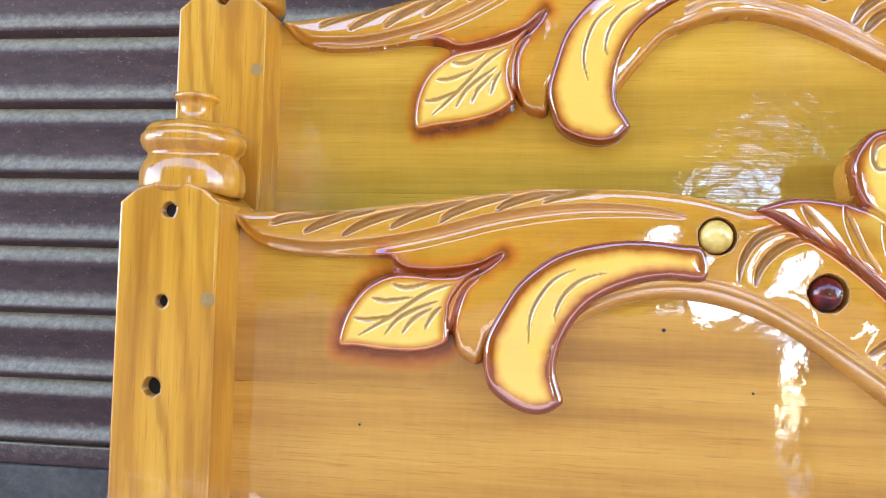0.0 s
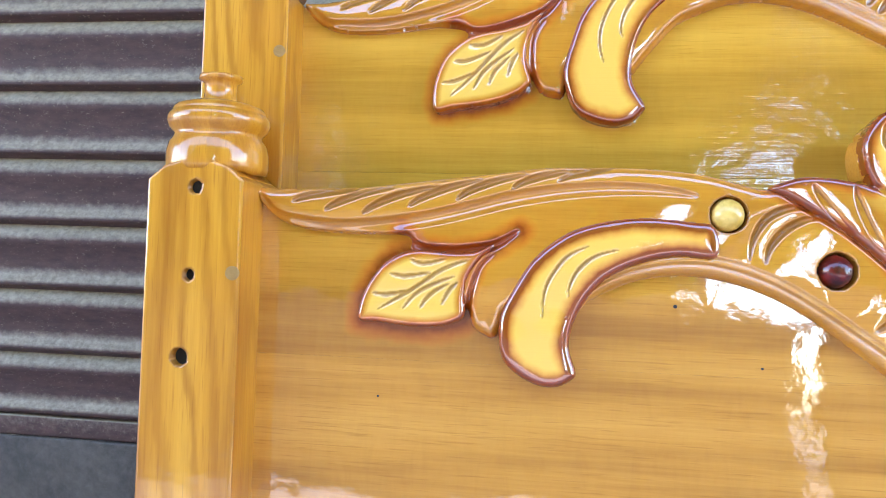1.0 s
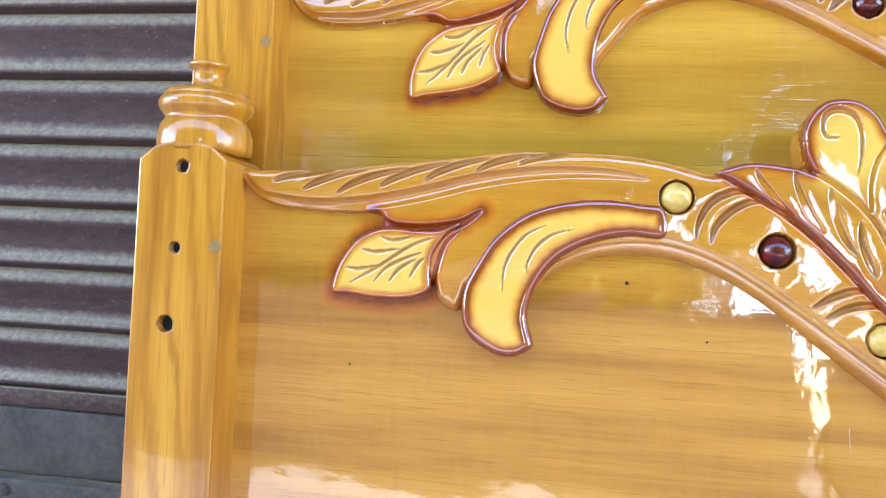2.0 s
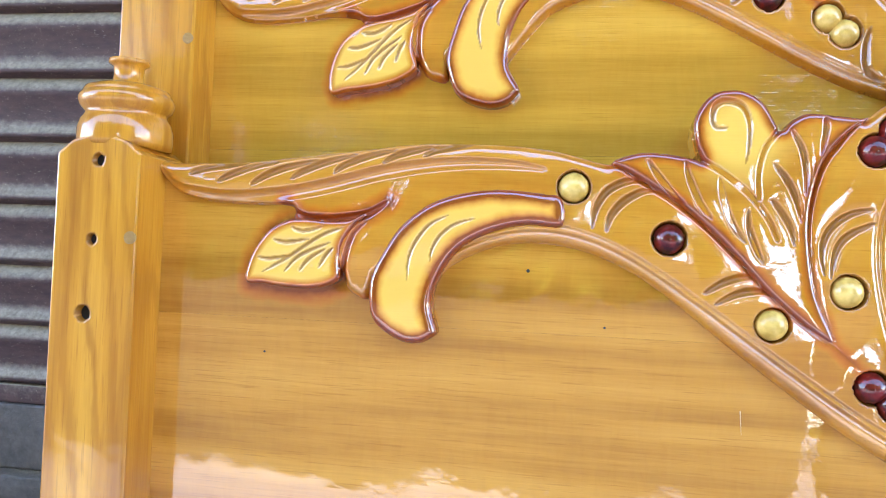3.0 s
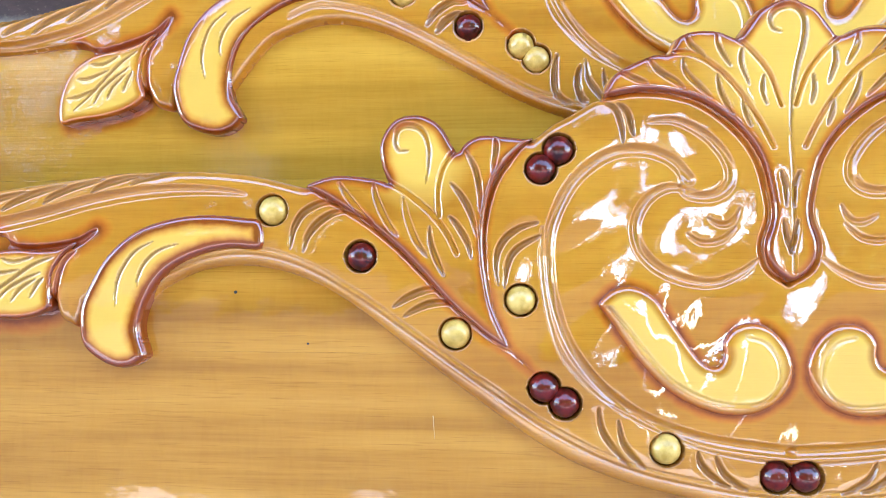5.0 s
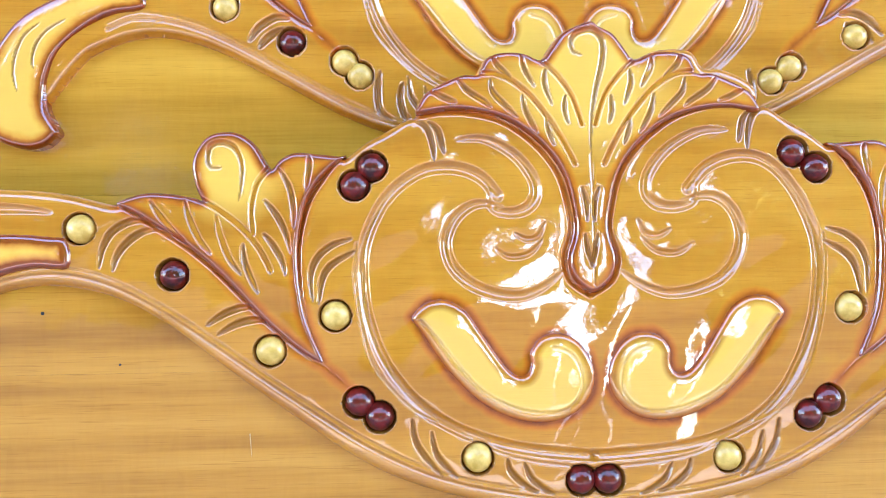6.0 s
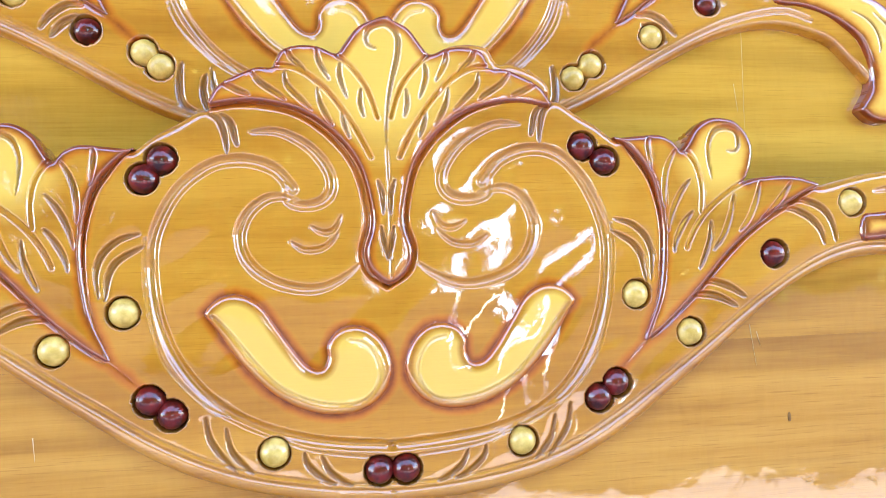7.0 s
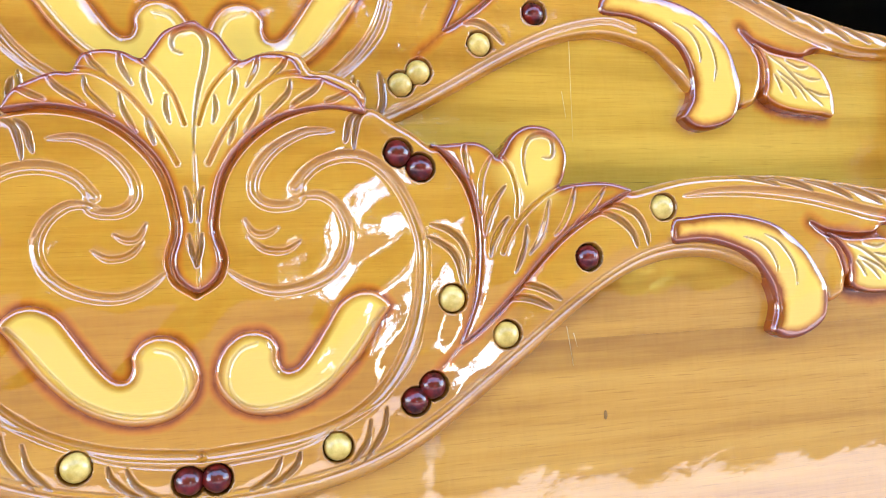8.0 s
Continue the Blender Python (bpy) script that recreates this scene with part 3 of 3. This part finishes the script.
def headboard(name, label, back):
    thing = tagged(new(name), label, "headboard", "headboards leaning on the shop front")
    thing.matrix_world = BOARD @ Matrix.Translation((0, 0.0725 if back else 0, 0))
    rise = 0.158 if back else 0.0
    w = {g: warp_back(g) if back else warp_front for g in ("leaf", "tip", "middle", "beads", "own")}
    w["curl"] = warp_curl(276 if back else 0)
    panel_wood = WOOD_BACK if back else WOOD

    x_left, x_right = -0.7035, 0.741
    # the posts, with their turned finials
    for side in (-1, 1):
        x0 = -0.7735 if side < 0 else x_right
        arch = [(0, 0), (70, 0), (70, 1066), (58, 1076), (35, 1083), (12, 1076), (0, 1066)]
        ring = np.array([(x0 + x / 1000, z / 1000 + (rise if z else 0)) for x, z in arch])
        holes = [(-0.738, 1.061 + rise, 0.0048, 0.05), (-0.7405, 1.0 + rise, 0.0042, 0.05), (-0.745, 0.943 + rise, 0.0062, 0.05)] if side < 0 else []
        if back and side < 0:
            holes = [(-0.738, 1.232, 0.0048, 0.05)]
        post = relief("post", ring, thing, WOOD_UP, POST_FACE, POST_BACK, edge=0.0012, res=0.0012 if holes else 0.003, pits=holes, label="square yellow lacquered post with bolt holes" if holes else "")
        turned_part = lathe_bm([(0.0355, 0.0), (0.0366, 0.004), (0.0366, 0.014), (0.0350, 0.021), (0.0325, 0.0245), (0.0312, 0.027), (0.0318, 0.029), (0.0350, 0.032), (0.0368, 0.0365), (0.0366, 0.040), (0.0350, 0.0430), (0.0338, 0.0436), (0.0338, 0.0446), (0.0320, 0.0480), (0.0240, 0.0510), (0.0140, 0.0530), (0.0120, 0.0550), (0.0114, 0.060), (0.0118, 0.0665), (0.0140, 0.0680), (0.0158, 0.0692), (0.0156, 0.0722), (0.0100, 0.0735)])
        fin = part("finial", turned_part, WOOD_UP, thing, "turned vase-shaped finial")
        fin.location = (x0 + 0.035, 0.001, 1.074 + rise)

    # the flat panel: two planks that meet in a tight joint, cut to the carving's outline at the top
    sil = []
    for side in (-1, 1):
        pts = joined(w["tip"](TOP, side), w["beads"](FAN_A, side), w["beads"](FAN_B, side), w["beads"](FAN_C, side), w["middle"](RING_TOP, side), w["middle"](PALM_A, side), w["middle"](PALM_B, side), w["middle"](PALM_C, side))
        pts = [(x, z - 3) for x, z in pts]
        sil = sil + pts if side < 0 else sil + pts[::-1][1:]
    sil = curve(sil, step=3)
    joint = 0.9445 + rise * 0.9
    foot = 0.40
    upper = np.concatenate([[(x_left, joint), (x_left, sil[0][1])], sil[2:-2], [(x_right, sil[-1][1]), (x_right, joint)]])
    halos = []
    if not back:
        for side in (-1, 1):
            halos.append((curve(w["leaf"](LEAF + LEAF[:1], side)), 0.018, 1.0))
    else:
        for side in (-1, 1):
            halos.append((curve(w["leaf"](LEAF + LEAF[:1], side)), 0.014, 0.9))
    relief("plank", upper, thing, panel_wood, PANEL_Y, PANEL_Y + 0.022, uneven=0.0013, edge=0.0004, res=0.0035, halos=halos, label="upper plank of the panel, yellow lacquered")
    lower = np.array([(x_left, foot), (x_right, foot), (x_right, joint - 0.0001), (x_left, joint - 0.0001)])
    relief("plank", lower, thing, panel_wood, PANEL_Y + 0.0003, PANEL_Y + 0.022, uneven=0.0013, edge=0.0004, res=0.008, label="wide lower plank with banded grain")
    part("bottom_rail", box_bm(x_left, x_right, PANEL_Y + 0.0, PANEL_Y + 0.026, 0.3, foot - 0.002, 0.003), panel_wood, thing)

    # beads: (x, z, paint) by side
    if back:
        beads = [(-289, 1244, GOLD), (-233, 1214, RED), (-189, 1197, GOLD), (-176, 1185, GOLD), (178, 1178, GOLD), (195, 1190, GOLD), (254, 1217, GOLD), (309, 1248, RED)]
    else:
        beads = [(-378, 1052, GOLD), (-310, 1017, RED), (-239, 960, GOLD), (-191, 985, GOLD), (-174, 921, RED), (-159, 910, RED), (-163, 1096, RED), (-176, 1082, RED), (-87, 878, GOLD), (-10, 860, RED), (10, 860, RED), (101, 875, GOLD), (164, 905, RED), (179, 916, RED), (243, 953, GOLD), (198, 985, GOLD), (158, 1104, RED), (176, 1092, RED), (392, 1055, GOLD), (319, 1014, RED)]
    pits = [(x / 1000, z / 1000, 0.0122, 0.005) for x, z, _ in beads]

    frame_ring, strokes, halo = [], [], []
    for side in (-1, 1):
        leaf, tip, mid, bd, own = w["leaf"], w["tip"], w["middle"], w["beads"], w["own"]
        c = lambda g, p, **k: curve(g(p, side), **k)
        # the branch and the medallion: one carved board
        if back:
            low = [(0, 1111), (-60, 1116), (-110, 1124), *BACK_ARCH[::-1], (-405, 1203), (-425, 1180)]
            rim = [*BACK_RIM, (-120, 1132), (-60, 1124), (0, 1121)]
            low, rim = list(own(low, side)), list(own(rim, side))
        else:
            low = joined(mid(ARCH_MIDDLE[::-1][:-2], side), mid(ARCH_SIDE[::-1][6:], side))
            rim = joined(mid(RIM_SIDE[:-4], side), mid(RIM_MIDDLE[5:], side))
        for _ in range(2):
            for line in (low, rim):
                for k in range(2, len(line) - 2):
                    line[k] = tuple(0.25 * np.array(line[k - 1]) + 0.5 * np.array(line[k]) + 0.25 * np.array(line[k + 1]))
        hidden = leaf([(-490, 962), (-518, 985), (-529, 964), (-538, 965), (-546, 971), (-552, 985), (-570, 1000), (-590, 1020), (-592, 1030)], side)
        ring_pts = joined(low[1:], hidden, tip(TIP_LOW[::-1], side), tip(TOP, side), bd(FAN_A, side), bd(FAN_B, side), bd(FAN_C, side), mid(RING_TOP, side), mid(PALM_A, side), mid(PALM_B, side), mid(PALM_C[:-1], side))
        frame_ring += ring_pts if side < 0 else ring_pts[::-1]
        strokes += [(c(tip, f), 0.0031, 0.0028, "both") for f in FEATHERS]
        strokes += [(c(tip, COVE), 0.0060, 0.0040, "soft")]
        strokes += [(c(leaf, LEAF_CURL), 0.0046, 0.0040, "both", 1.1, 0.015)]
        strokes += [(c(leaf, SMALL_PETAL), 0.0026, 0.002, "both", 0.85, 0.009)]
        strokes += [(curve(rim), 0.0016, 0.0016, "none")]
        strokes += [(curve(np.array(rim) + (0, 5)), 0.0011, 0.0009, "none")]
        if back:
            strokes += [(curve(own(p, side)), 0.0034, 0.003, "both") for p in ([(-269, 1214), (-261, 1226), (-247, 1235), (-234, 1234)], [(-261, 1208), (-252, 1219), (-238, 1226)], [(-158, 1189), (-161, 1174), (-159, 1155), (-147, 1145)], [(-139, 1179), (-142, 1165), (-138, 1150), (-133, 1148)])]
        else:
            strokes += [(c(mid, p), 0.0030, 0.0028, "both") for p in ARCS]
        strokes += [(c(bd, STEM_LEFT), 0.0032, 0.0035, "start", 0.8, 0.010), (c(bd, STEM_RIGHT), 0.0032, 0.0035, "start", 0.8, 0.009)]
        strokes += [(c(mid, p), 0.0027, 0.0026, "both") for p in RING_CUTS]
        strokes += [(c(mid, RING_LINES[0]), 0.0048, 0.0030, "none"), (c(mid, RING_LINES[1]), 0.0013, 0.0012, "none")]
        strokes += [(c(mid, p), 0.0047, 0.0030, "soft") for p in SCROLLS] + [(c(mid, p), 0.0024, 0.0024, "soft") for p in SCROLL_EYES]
        strokes += [(c(mid, PALM_LOW), 0.004, 0.003, "none", 0.75, 0.008)]
        halo += [(curve(w["curl"](CURL + CURL[:1], side)), 0.008, 0.85)]
    ring = curve(frame_ring, closed=True, step=3)
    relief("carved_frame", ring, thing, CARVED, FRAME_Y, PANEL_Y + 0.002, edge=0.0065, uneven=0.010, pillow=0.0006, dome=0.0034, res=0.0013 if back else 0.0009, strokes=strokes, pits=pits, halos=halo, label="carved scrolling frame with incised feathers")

    for side in (-1, 1):
        leaf, tip, mid, bd, own = w["leaf"], w["tip"], w["middle"], w["beads"], w["own"]
        c = lambda g, p, **k: curve(g(p, side), **k)
        # raised leaves on it
        crescent = c(leaf, CRESCENT, closed=True)
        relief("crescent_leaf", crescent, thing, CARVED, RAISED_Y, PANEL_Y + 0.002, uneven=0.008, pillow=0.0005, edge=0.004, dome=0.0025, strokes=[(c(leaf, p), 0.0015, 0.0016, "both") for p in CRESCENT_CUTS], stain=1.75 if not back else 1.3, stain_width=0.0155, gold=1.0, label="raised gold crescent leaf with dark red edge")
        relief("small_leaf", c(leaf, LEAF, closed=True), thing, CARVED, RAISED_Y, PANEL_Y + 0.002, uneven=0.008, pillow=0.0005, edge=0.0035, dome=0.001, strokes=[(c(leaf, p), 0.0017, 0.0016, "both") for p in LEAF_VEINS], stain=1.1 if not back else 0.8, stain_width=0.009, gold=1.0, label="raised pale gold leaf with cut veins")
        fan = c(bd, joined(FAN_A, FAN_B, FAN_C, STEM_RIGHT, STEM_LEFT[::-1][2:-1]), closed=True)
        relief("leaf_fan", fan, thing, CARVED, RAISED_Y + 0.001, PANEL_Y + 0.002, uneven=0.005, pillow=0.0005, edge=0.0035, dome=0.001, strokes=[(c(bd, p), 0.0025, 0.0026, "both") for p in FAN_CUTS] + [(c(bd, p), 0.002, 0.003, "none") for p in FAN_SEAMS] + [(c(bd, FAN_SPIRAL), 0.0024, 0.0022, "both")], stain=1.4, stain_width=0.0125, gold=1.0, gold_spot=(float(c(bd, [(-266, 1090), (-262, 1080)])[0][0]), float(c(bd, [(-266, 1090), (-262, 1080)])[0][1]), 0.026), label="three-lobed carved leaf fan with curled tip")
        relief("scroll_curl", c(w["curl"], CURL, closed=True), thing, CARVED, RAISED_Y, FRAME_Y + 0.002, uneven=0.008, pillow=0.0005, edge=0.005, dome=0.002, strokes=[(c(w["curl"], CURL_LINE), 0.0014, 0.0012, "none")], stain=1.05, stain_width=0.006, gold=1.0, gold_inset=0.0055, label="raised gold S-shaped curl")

    # the palmette in the middle
    lift = 276 if back else 0
    left = joined(PALM_LOW[::-1], PALM_A[1:], PALM_B, PALM_C)
    both = left + [(-x, z) for x, z in left[::-1][1:-1]]
    both = np.array(both, float) + (2, lift)
    cuts = []
    for s in (1, -1):
        cuts += [(curve(np.array(p) * (s, 1) + (2 if s < 0 else 0, lift)), 0.0023, 0.0024, "both") for p in PALM_CUTS]
        cuts += [(curve(np.array(p) * (s, 1) + (2 if s < 0 else 0, lift)), 0.002, 0.003, "none", 0.5, 0.004) for p in PALM_SEAMS]
    cuts += [(curve(np.array(PALM_SPIRAL) + (0, lift)), 0.0026, 0.0024, "both"), (curve(np.array(PALM_STEM) + (0, lift)), 0.0014, 0.0014, "none")]
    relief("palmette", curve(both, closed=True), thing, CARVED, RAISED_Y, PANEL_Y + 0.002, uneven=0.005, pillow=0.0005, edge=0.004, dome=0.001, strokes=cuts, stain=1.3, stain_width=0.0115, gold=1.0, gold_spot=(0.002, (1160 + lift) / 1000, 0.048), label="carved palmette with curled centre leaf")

    # a filled bolt hole on the post, a knot and small nail holes in the planks; dark discs paint the shade inside the
    # bolt holes
    for x, y0, z, rad, col, nm in ([(-0.7085, POST_FACE, 1.002, 0.0050, FILLER, "filler_plug"), (-0.409, PANEL_Y, 0.990, 0.0013, DARK, "nail_hole"), (-0.352, PANEL_Y, 0.951, 0.0009, DARK, "nail_hole"), (-0.612, PANEL_Y, 0.918, 0.0008, DARK, "nail_hole"), (0.332, PANEL_Y, 0.878, 0.0018, KNOT, "knot"), (-0.738, POST_FACE + 0.006, 1.061, 0.0047, DARK, "bolt_hole"), (-0.7405, POST_FACE + 0.006, 1.0, 0.0041, DARK, "bolt_hole"), (-0.745, POST_FACE + 0.008, 0.943, 0.0061, DARK, "bolt_hole")] if not back else [(-0.709, POST_FACE, 1.176, 0.0048, FILLER, "filler_plug")]):
        bm = bmesh.new()
        bmesh.ops.create_cone(bm, cap_ends=True, segments=20, radius1=rad, radius2=rad, depth=0.004, matrix=Matrix.Translation((x, y0 + 0.0016, z)) @ Matrix.Rotation(radians(90), 4, "X") @ Matrix.Diagonal((0.8 if nm == "knot" else 1, 2.2 if nm == "knot" else 1, 1, 1)))
        part(nm, bm, col, thing, "", False)

    # fine scratches in the lacquer
    for x0, z0, x1, z1 in ([(0.348, 1.238, 0.347, 1.126), (0.338, 1.176, 0.341, 1.150)] if back else [(0.300, 0.956, 0.3045, 0.922), (0.306, 0.950, 0.309, 0.938), (-0.2563, 0.898, -0.255, 0.881)]):
        bm = bmesh.new()
        a, b = Vector((x0, PANEL_Y, z0)), Vector((x1, PANEL_Y, z1))
        turn = (b - a).to_track_quat("Z", "Y").to_matrix().to_4x4()
        bmesh.ops.create_cone(bm, cap_ends=True, segments=6, radius1=0.00035, radius2=0.00012, depth=(b - a).length, matrix=Matrix.Translation((a + b) / 2) @ turn)
        part("scratch", bm, SCRATCH, thing, "pale scratch in the lacquer")

    # painted beads sunk in their sockets
    for x, z, paint in beads:
        bm = bmesh.new()
        bmesh.ops.create_uvsphere(bm, u_segments=28, v_segments=16, radius=0.0113)
        bead = part("bead", bm, paint, thing, "dark red glossy bead" if paint is RED else "pale gold bead")
        bead.location = (x / 1000, FRAME_Y + 0.003, z / 1000)
    return thing


headboard("front_headboard", "yellow lacquered carved wooden headboard leaning before another one", False)
headboard("rear_headboard", "taller olive yellow lacquered carved headboard leaning on the shutter", True)


# ---- the shop front ----
def setting(name, bm, material, label, smooth=False):
    ob = part(name, bm, material, None, label, smooth)
    return tagged(ob, kind="structure", category=name.split("_")[0])


SHUT_Y = 0.48
setting("ground", box_bm(-40, 40, -60, 30, -0.3, 0.0), CONCRETE, "pale dusty concrete ground before the shop")


def slat_profile(pitch):
    """One roller-shutter slat, from its foot to its head: (out, up)."""
    return [(0.0, 0.0), (0.003, 0.001), (0.011, 0.007), (0.0125, 0.009), (0.011, 0.013), (0.006, 0.0185), (0.0035, 0.0225), (0.0035, 0.030), (0.006, 0.045), (0.0105, 0.058), (0.0125, 0.063), (0.0115, 0.068), (0.007, 0.074), (0.001, 0.079), (0.0, pitch)]


def roller_shutter(x0, x1, z0, z1, pitch):
    thing = tagged(new("roller_shutter"), "brown steel roller shutter coated with grey dust", "shutter")
    thing.location = (0, SHUT_Y, 0)
    z = z0
    me = None
    while z < z1:
        if me is None:
            bm = bmesh.new()
            prof = slat_profile(pitch)
            rows = [[bm.verts.new((x, -o, u)) for x in np.linspace(x0, x1, 9)] for o, u in prof]
            for a, b in zip(rows, rows[1:]):
                for k in range(8):
                    bm.faces.new((a[k], a[k + 1], b[k + 1], b[k]))
            for row in (2, 13):
                for a, b in zip(rows[row], rows[row][1:]):
                    bm.edges.get((a, b)).smooth = False
            ob = part("slat", bm, SHUTTER, thing)
            me = ob.data
        else:
            ob = new("slat", me)
            ob.parent = thing
        ob.location = (0, 0, z)
        z += pitch
    rail = part("bottom_rail", box_bm(x0, x1, -0.012, 0.01, z0 - 0.116, z0 - 0.026, 0.003), RAIL, thing, "flat grey steel bottom rail")
    part("rail_lip", box_bm(x0, x1, -0.008, 0.01, z0 - 0.025, z0 + 0.0005, 0.002), SHUTTER, thing)
    part("angle_bar", box_bm(x0, x1, -0.03, 0.01, z0 - 0.15, z0 - 0.118, 0.004), RAIL, thing, "dusty angle bar with rivets")
    part("lower_plate", box_bm(x0, x1, -0.01, 0.01, 0.02, z0 - 0.153, 0.003), RAIL, thing)
    x = x0 + 0.073
    while x < x1:
        bm = bmesh.new()
        bmesh.ops.create_uvsphere(bm, u_segments=14, v_segments=8, radius=0.009, matrix=Matrix.Translation((x, -0.03, z0 - 0.132)) @ Matrix.Diagonal((1, 0.55, 1, 1)))
        part("rivet", bm, RAIL, thing)
        x += 0.27
    return thing


roller_shutter(-2.6, 0.15, 0.745, 2.6, 0.0805)

for n, (x0, x1, z0, z1) in enumerate([(-6, -2.6, 0, 3.4), (0.15, 0.4, 0, 3.4), (2.6, 6, 0, 3.4), (-2.6, 0.15, 2.6, 3.4), (0.4, 2.6, 2.5, 3.4)]):
    setting("wall_%d" % (n + 1), box_bm(x0, x1, 0.47, 0.72, z0, z1), PLASTER, "cream plastered shop wall")
setting("wall_6", box_bm(0.2, 3.2, 3.6, 3.8, 0, 3.2), DARK, "dark back wall inside the shop")
setting("wall_7", box_bm(0.15, 0.3, 0.72, 3.6, 0, 3.2), DARK, "dark side wall inside the shop")
setting("wall_8", box_bm(3.0, 3.2, 0.72, 3.6, 0, 3.2), DARK, "dark side wall inside the shop")
setting("ceiling", box_bm(0.15, 3.2, 0.72, 3.8, 3.2, 3.4), DARK, "dark shop ceiling")


# ---- an added eave and what stands unseen across the lane ----
ROOF = plain("dark_corrugated_sheet", (0.05, 0.045, 0.04), (0.11, 0.10, 0.09), 0.7, 8)


def corrugated_roof(x0, x1, y0, y1, z0, z1):
    bm = bmesh.new()
    n = 240
    rows = []
    for k in range(n + 1):
        x = x0 + (x1 - x0) * k / n
        lift = 0.018 * math.sin(k * math.pi / 2)
        rows.append([bm.verts.new((x, y, z + lift + t)) for (y, z) in ((y0, z0), (y1, z1)) for t in (0.0, 0.006)])
    for a, b in zip(rows, rows[1:]):
        bm.faces.new((a[0], b[0], b[2], a[2]))
        bm.faces.new((a[1], a[3], b[3], b[1]))
        bm.faces.new((a[0], a[1], b[1], b[0]))
        bm.faces.new((a[2], b[2], b[3], a[3]))
    bm.faces.new((rows[0][0], rows[0][2], rows[0][3], rows[0][1]))
    bm.faces.new((rows[-1][0], rows[-1][1], rows[-1][3], rows[-1][2]))
    return setting("roof", bm, ROOF, "added dark corrugated eave, unseen, over the shop front")


# unseen eave, added to hold back the high sky from the boards
corrugated_roof(-6, 6, 0.47, -0.5, 2.95, 2.85)


def tree(x, y, height, spread, seed, foot=0.4):
    """A tapered trunk with limbs, and a crown of many small leaves in uneven clumps."""
    rnd = random.Random(seed)
    thing = tagged(new("tree"), "leafy green tree standing unseen across the lane", "tree", "trees across the lane")
    thing.location = (x, y, 0)
    bm = bmesh.new()

    def limb(a, b, ra, rb):
        d = (b - a)
        m = Matrix.Translation((a + b) / 2) @ d.to_track_quat("Z", "Y").to_matrix().to_4x4()
        bmesh.ops.create_cone(bm, cap_ends=True, segments=9, radius1=ra, radius2=rb, depth=d.length, matrix=m)
    stem = Vector((0, 0, height * 0.45))
    limb(Vector((0, 0, -0.05)), stem, 0.16, 0.10)
    tips = []
    for k in range(7):
        a = k * 0.9 + rnd.random()
        e = Vector((math.cos(a) * spread * 0.6, math.sin(a) * spread * 0.6, height * (0.55 + 0.35 * rnd.random())))
        limb(stem * (0.6 + 0.05 * k), e, 0.06, 0.02)
        tips.append(e)
    part("trunk", bm, BARK, thing)
    co, faces = [], []
    for c in range(300):
        z = foot + (height - foot) * rnd.random()
        wide = spread * (1.0 - 0.5 * abs(2 * (z - foot) / (height - foot) - 0.9)) * math.sqrt(rnd.random())
        a = rnd.random() * 6.283
        mid = Vector((math.cos(a) * wide, math.sin(a) * wide * 0.7, z))
        size = 0.35 + 0.4 * rnd.random()
        for _ in range(75):
            p = mid + Vector((rnd.gauss(0, 1), rnd.gauss(0, 1), rnd.gauss(0, 0.7))) * size * 0.6
            u = Vector((rnd.gauss(0, 1), rnd.gauss(0, 1), rnd.gauss(0, 1))).normalized()
            v = u.orthogonal().normalized()
            n = len(co)
            l = 0.12 + 0.10 * rnd.random()
            co += [p - u * l, p + v * l * 0.45, p + u * l, p - v * l * 0.45]
            faces.append((n, n + 1, n + 2, n + 3))
    me = bpy.data.meshes.new("crown")
    me.from_pydata([tuple(v) for v in co], [], faces)
    me.materials.append(LEAF_GREEN)
    crown = tagged(new("crown", me), kind="stuff")
    crown.parent = thing


# unseen trees behind the green reflections, spaced to leave bright sky gaps
for n, (x, y, h, w) in enumerate([(-9.6, -9.8, 9.4, 1.7), (-5.9, -10.2, 8.6, 1.3), (-2.3, -10.0, 9.2, 1.4), (-0.25, -9.6, 6.8, 1.4), (4.3, -10.0, 8.6, 1.25), (6.2, -10.4, 8.8, 1.3), (10.9, -10.2, 9.2, 1.7), (8.3, -10.1, 8.2, 1.2)]):
    tree(x, y, h, w, 10 + n)
# low bushes and high rear crowns, added to block parts of those gaps
for n, (x, y, h, w) in enumerate([(-4.1, -9.9, 3.0, 0.8), (5.6, -9.8, 3.4, 0.8), (-7.6, -9.9, 3.3, 0.8)]):
    tree(x, y, h, w, 50 + n, 0.3)
tree(1.9, -12.2, 10.5, 1.5, 31, 4.6)
tree(-4.3, -12.4, 10.5, 1.2, 32, 5.4)

# unseen wall added to keep the panels' reflections dark; its slot gives a bright one
DIM_WALL = plain("dark_added_wall", (0.018, 0.016, 0.010), (0.045, 0.038, 0.022), 0.9, 5)
for n, (x0, x1) in enumerate([(-16, 1.42), (1.60, 16)]):
    setting("wall_%d" % (n + 9), box_bm(x0, x1, -6.1, -5.85, 0, 1.65, 0.02), DIM_WALL, "weathered dark boundary wall across the lane")
